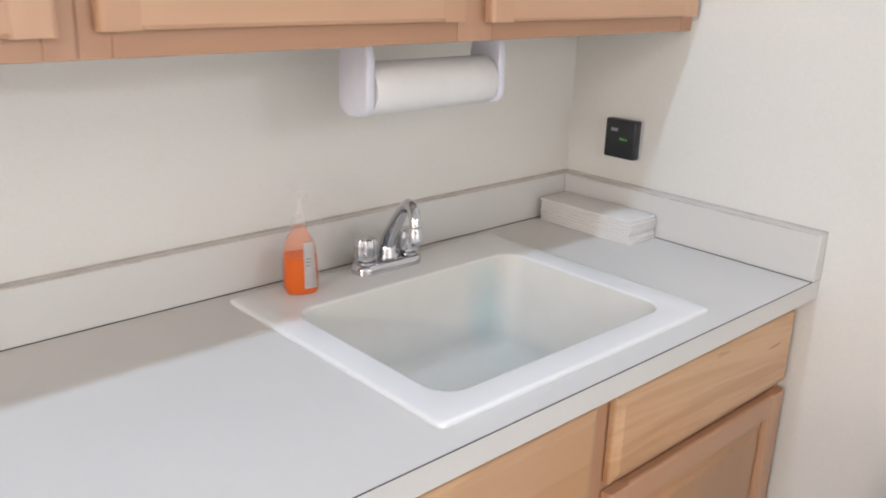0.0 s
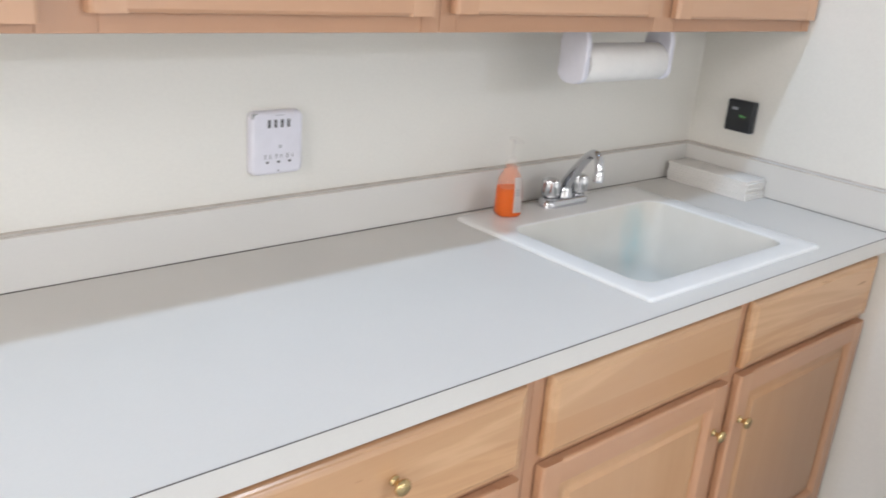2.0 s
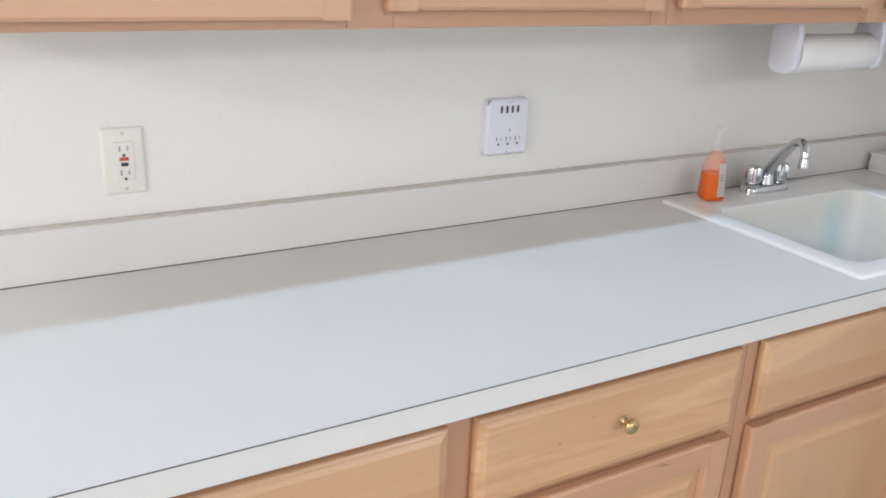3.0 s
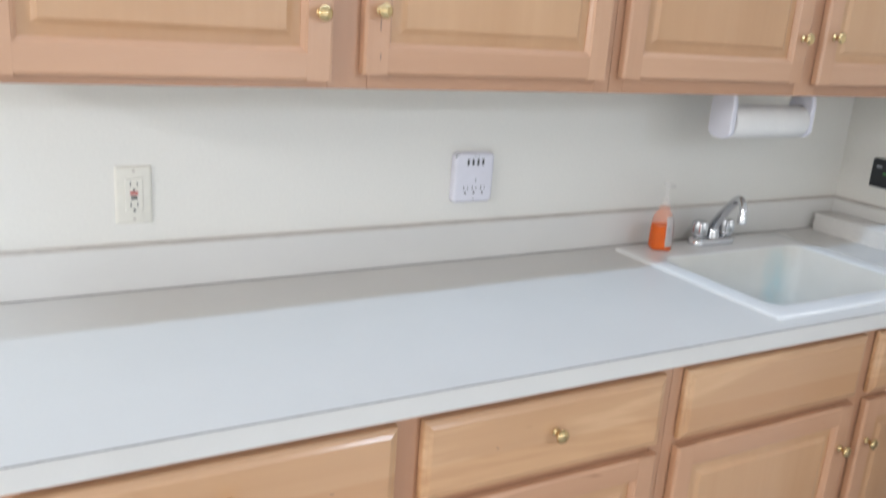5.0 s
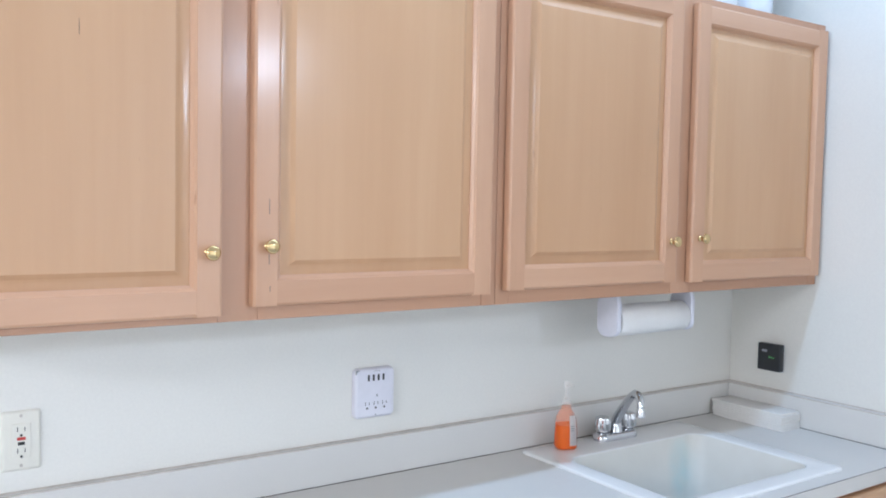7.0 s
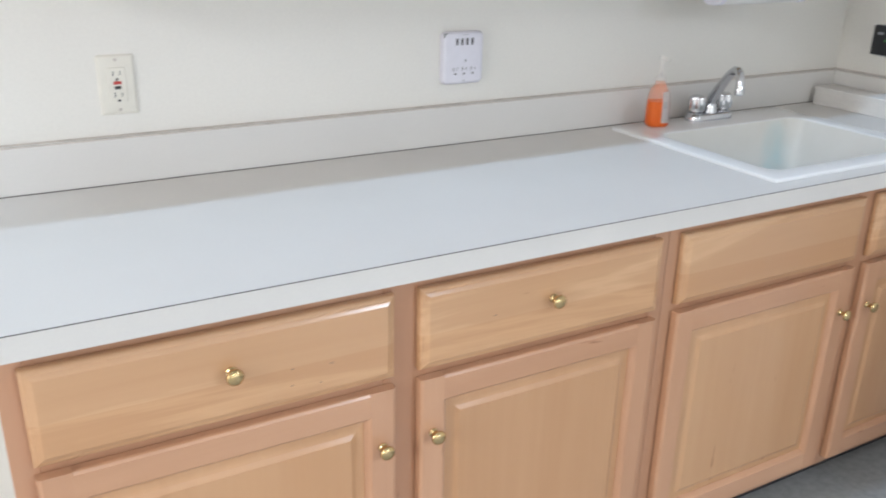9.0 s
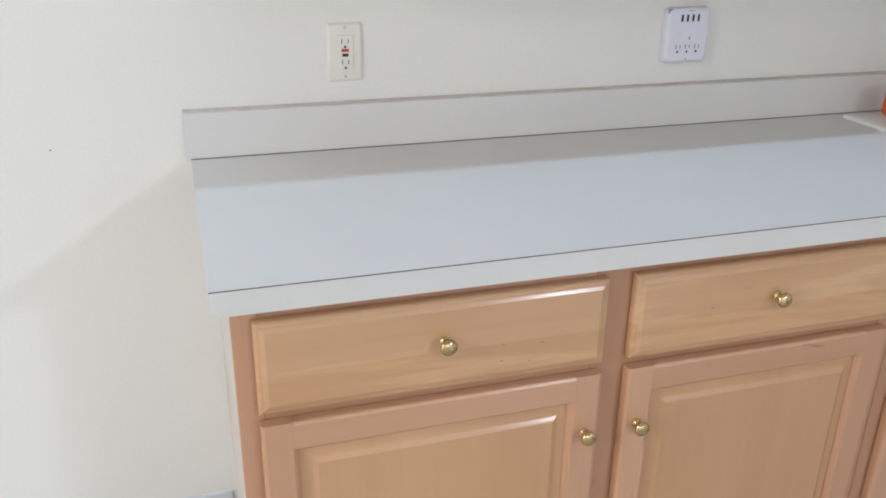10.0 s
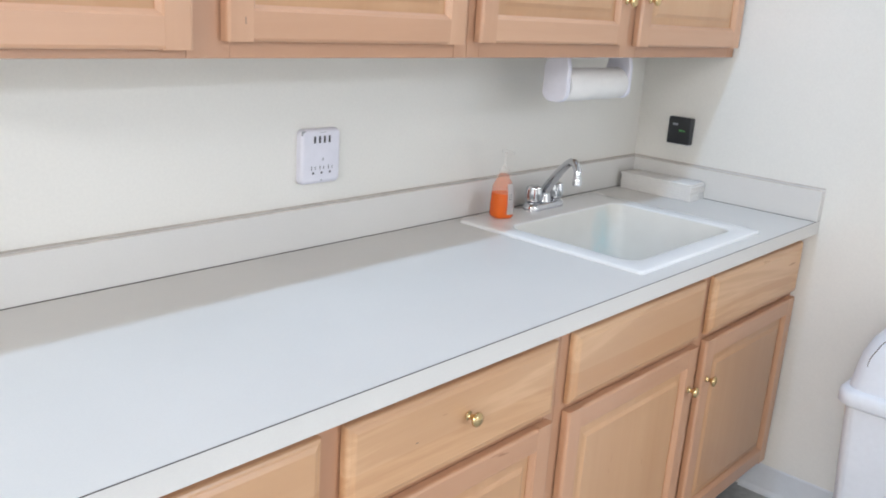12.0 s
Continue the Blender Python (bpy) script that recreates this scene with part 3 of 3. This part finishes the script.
def towel_holder():
    x0, x1, y = -0.774, -0.474, -0.205
    h = thing("paper_towel_holder", ((x0 + x1) / 2, y, 1.3515), "white plastic paper towel holder under the wall cabinet", "towel holder")
    half = (x1 - x0) / 2
    part("mount_bar", block(-half + 0.02, half - 0.02, -0.012, 0.030, -0.008, 0.0, 0.003, 2), white_plastic, h, smooth=40)
    for x in (-half, half - 0.016):
        bm = bmesh.new()
        outline = [(-0.030, 0.0), (-0.036, -0.03)]
        outline += [(-0.012 + 0.026 * math.sin(a) * 1.0, -0.088 - 0.026 * math.cos(a)) for a in (radians(q) for q in range(-80, 1, 16))]
        outline += [(0.012 + 0.026 * math.sin(a), -0.088 - 0.026 * math.cos(a)) for a in (radians(q) for q in range(0, 81, 16))]
        outline += [(0.036, -0.03), (0.030, 0.0)]
        ends = [[bm.verts.new((d, u, z)) for u, z in outline] for d in (x, x + 0.016)]
        n = len(outline)
        for k in range(n):
            bm.faces.new((ends[0][k], ends[0][(k + 1) % n], ends[1][(k + 1) % n], ends[1][k]))
        caps = [bm.faces.new(ends[0]), bm.faces.new(ends[1])]
        bmesh.ops.bevel(bm, geom=list({e for c in caps for e in c.edges}), offset=0.004, segments=3, profile=0.5, affect="EDGES")
        part("arm", bm, lilac_plastic, h, "rounded white side arm", 40)
    r = thing("paper_towel_roll", ((x0 + x1) / 2, y, 1.3515 - 0.074), "roll of soft white paper towels on its holder", "paper towels")
    e = half - 0.019
    prof = [(0.019, -e), (0.0395, -e), (0.0410, -e + 0.002), (0.0414, -0.05), (0.0410, 0.05), (0.0412, e - 0.002), (0.0395, e), (0.019, e)]
    part("roll", lathe(prof, 48, "X"), paper, r, smooth=50)
    part("spindle", lathe([(0.011, -e - 0.002), (0.011, e + 0.002)], 20, "X"), white_plastic, r, smooth=40)
    return h


towel_holder()


def usb_outlet():
    """A wall tap: four charging ports over three sockets."""
    w = thing("usb_wall_outlet", (-1.3535, 0, 1.117), "white plug-in wall charger with four USB ports and three sockets", "outlet")
    def face(i, z):
        return (round_rect(-0.054 + i, 0.054 - i, -0.060 + i, 0.060 - i, 0.012 - i * 0.5, 6), z)

    bm = loft([face(0, 0), face(0, 0.011), face(0.0015, 0.015), face(0.004, 0.0175), face(0.008, 0.018)], True)
    bm.transform(Matrix.Rotation(radians(90), 4, "X"))
    part("housing", bm, lilac_plastic, w, smooth=40)
    for k in range(4):
        x = -0.0185 + 0.0135 * k
        part("usb_port", block(x - 0.0025, x + 0.0025, -0.0186, -0.017, 0.030, 0.045), slot_dark, w)
    part("status_light", block(0.003, 0.0065, -0.0186, -0.017, -0.009, -0.003), grey_print, w)
    for k in range(3):
        x = -0.022 + 0.0235 * k
        part("socket_slot", block(x - 0.0052, x - 0.0038, -0.0185, -0.017, -0.029, -0.020), slot_dark, w)
        part("socket_slot", block(x + 0.0050, x + 0.0062, -0.0185, -0.017, -0.028, -0.021), slot_dark, w)
        part("ground_hole", lathe([(0.0026, 0.017), (0.0026, 0.0185)], 12, "-Y", (x, 0, -0.0355)), slot_dark, w)
    part("fixing_screw", lathe([(0.0018, 0.017), (0.0018, 0.0187)], 10, "-Y", (0.001, 0, -0.052)), grey_print, w)
    part("print_bar", block(-0.005, 0.012, -0.0183, -0.0178, 0.0525, 0.0535), grey_print, w)
    part("corner_mark", block(-0.0525, -0.0405, -0.0168, -0.0145, 0.0475, 0.0575, 0.0002, 1), grey_print, w, "small grey corner mark")
    return w


usb_outlet()


def gfci_outlet():
    w = thing("gfci_outlet", (-2.1205, 0, 1.107), "ivory wall socket plate with a red and a black button", "outlet")
    def face(i, z):
        return (round_rect(-0.035 + i, 0.035 - i, -0.0575 + i, 0.0575 - i, 0.003, 3), z)

    bm = loft([face(0, 0), face(0, 0.002), face(0.003, 0.0045), face(0.005, 0.005)], True)
    bm.transform(Matrix.Rotation(radians(90), 4, "X"))
    part("cover_plate", bm, ivory_plastic, w, smooth=30)
    part("socket_face", block(-0.0165, 0.0165, -0.0070, -0.004, -0.0335, 0.0335, 0.001, 2), ivory_plastic, w)
    part("reset_button", block(-0.0075, 0.0075, -0.0085, -0.0065, 0.0015, 0.0075, 0.0006, 1), red_plastic, w, "red button")
    part("test_button", block(-0.0060, 0.0060, -0.0085, -0.0065, -0.0078, -0.0018, 0.0006, 1), slot_dark, w, "black button")
    for z in (0.0225, -0.0185):
        part("socket_slot", block(-0.0072, -0.0056, -0.0074, -0.0063, z - 0.0045, z + 0.0045), slot_dark, w)
        part("socket_slot", block(0.0056, 0.0070, -0.0074, -0.0063, z - 0.0040, z + 0.0040), slot_dark, w)
        part("ground_hole", lathe([(0.0026, 0.0063), (0.0026, 0.0074)], 12, "-Y", (0, 0, z - 0.0115)), slot_dark, w)
    for z in (0.048, -0.048):
        part("cover_screw", lathe([(0.0032, 0.004), (0.0030, 0.0058), (0.001, 0.0062)], 14, "-Y", (0, 0, z)), caulk, w)
    return w


gfci_outlet()


def wall_monitor():
    w = thing("wall_monitor", (0, -0.170, 1.113), "small black plastic wall unit with a green display", "monitor", turn=-90)
    part("wall_plate", block(-0.034, 0.030, -0.004, 0.0118, -0.047, 0.040, 0.0015, 1), white_plastic, w, "thin white mounting plate")
    part("housing", block(-0.040, 0.040, -0.027, -0.004, -0.0425, 0.0425, 0.004, 3), black_plastic, w, smooth=40)
    part("print_bar", block(-0.024, -0.006, -0.0275, -0.0265, 0.016, 0.023), grey_print, w)
    part("display", block(-0.002, 0.024, -0.0274, -0.0268, -0.008, 0.008), slot_dark, w)
    for k in range(3):
        part("display_bar", block(0.001 + k * 0.007, 0.006 + k * 0.007, -0.0279, -0.0270, -0.002, 0.004 - 0.001 * k), green_digits, w)
    return w


wall_monitor()


def trash_can():
    t = thing("trash_can", (-0.230, -1.060, 0), "white plastic swing-lid trash can against the wall", "trash can")
    def sq(hx, hy, r, z):
        return (round_rect(-hx, hx, -hy, hy, r, 6), z)

    part("body", loft([sq(0.125, 0.125, 0.03, 0), sq(0.130, 0.130, 0.03, 0.01), sq(0.160, 0.160, 0.035, 0.575), sq(0.160, 0.160, 0.035, 0.58)], True), bin_plastic, t, smooth=40)
    lid = [sq(0.172, 0.172, 0.04, 0.560), sq(0.176, 0.176, 0.04, 0.565), sq(0.176, 0.176, 0.04, 0.592), sq(0.170, 0.170, 0.04, 0.600), sq(0.160, 0.160, 0.04, 0.604), sq(0.156, 0.157, 0.045, 0.640), sq(0.151, 0.150, 0.05, 0.690), sq(0.142, 0.132, 0.05, 0.732), sq(0.128, 0.100, 0.05, 0.762), sq(0.110, 0.064, 0.05, 0.779), sq(0.090, 0.032, 0.03, 0.786)]
    part("lid", loft(lid, True), bin_plastic, t, "domed white lid", 50)
    def skin(z):
        return np.interp(z, (0.640, 0.690, 0.732, 0.762, 0.779, 0.786), (0.156, 0.151, 0.142, 0.128, 0.110, 0.090))

    def flank(z):
        return np.interp(z, (0.640, 0.690, 0.732, 0.762, 0.779, 0.786), (0.157, 0.150, 0.132, 0.100, 0.064, 0.032))

    rise = [0.646 + 0.134 * k / 20 for k in range(21)]
    seam = [(-float(skin(z)) + 0.0038, float(flank(z)) - 0.030 - 1.3 * max(0.0, 0.668 - z), z) for z in rise]
    part("flap_seam", tube(seam, [0.0011] * len(seam), 6), seam_dark, t, "dark gap round the swing flap")
    return t


trash_can()


def wrapped_pack():
    p = thing("paper_towel_pack", (-0.42, -0.15, 2.1235), "plastic-wrapped pack of white paper rolls on top of the wall cabinet", "paper towels")
    rng = random.Random(9)
    for k in range(4):
        x = -0.24 + 0.16 * k
        part("wrapped_roll", lathe([(0.066, 0.0), (0.074, 0.006), (0.077, 0.05), (0.076 + rng.uniform(0, 0.002), 0.15), (0.077, 0.21), (0.070, 0.222), (0.03, 0.226)], 28, "Z", (x, 0, 0)), film_wrap, p, smooth=50)
    return p


wrapped_pack()
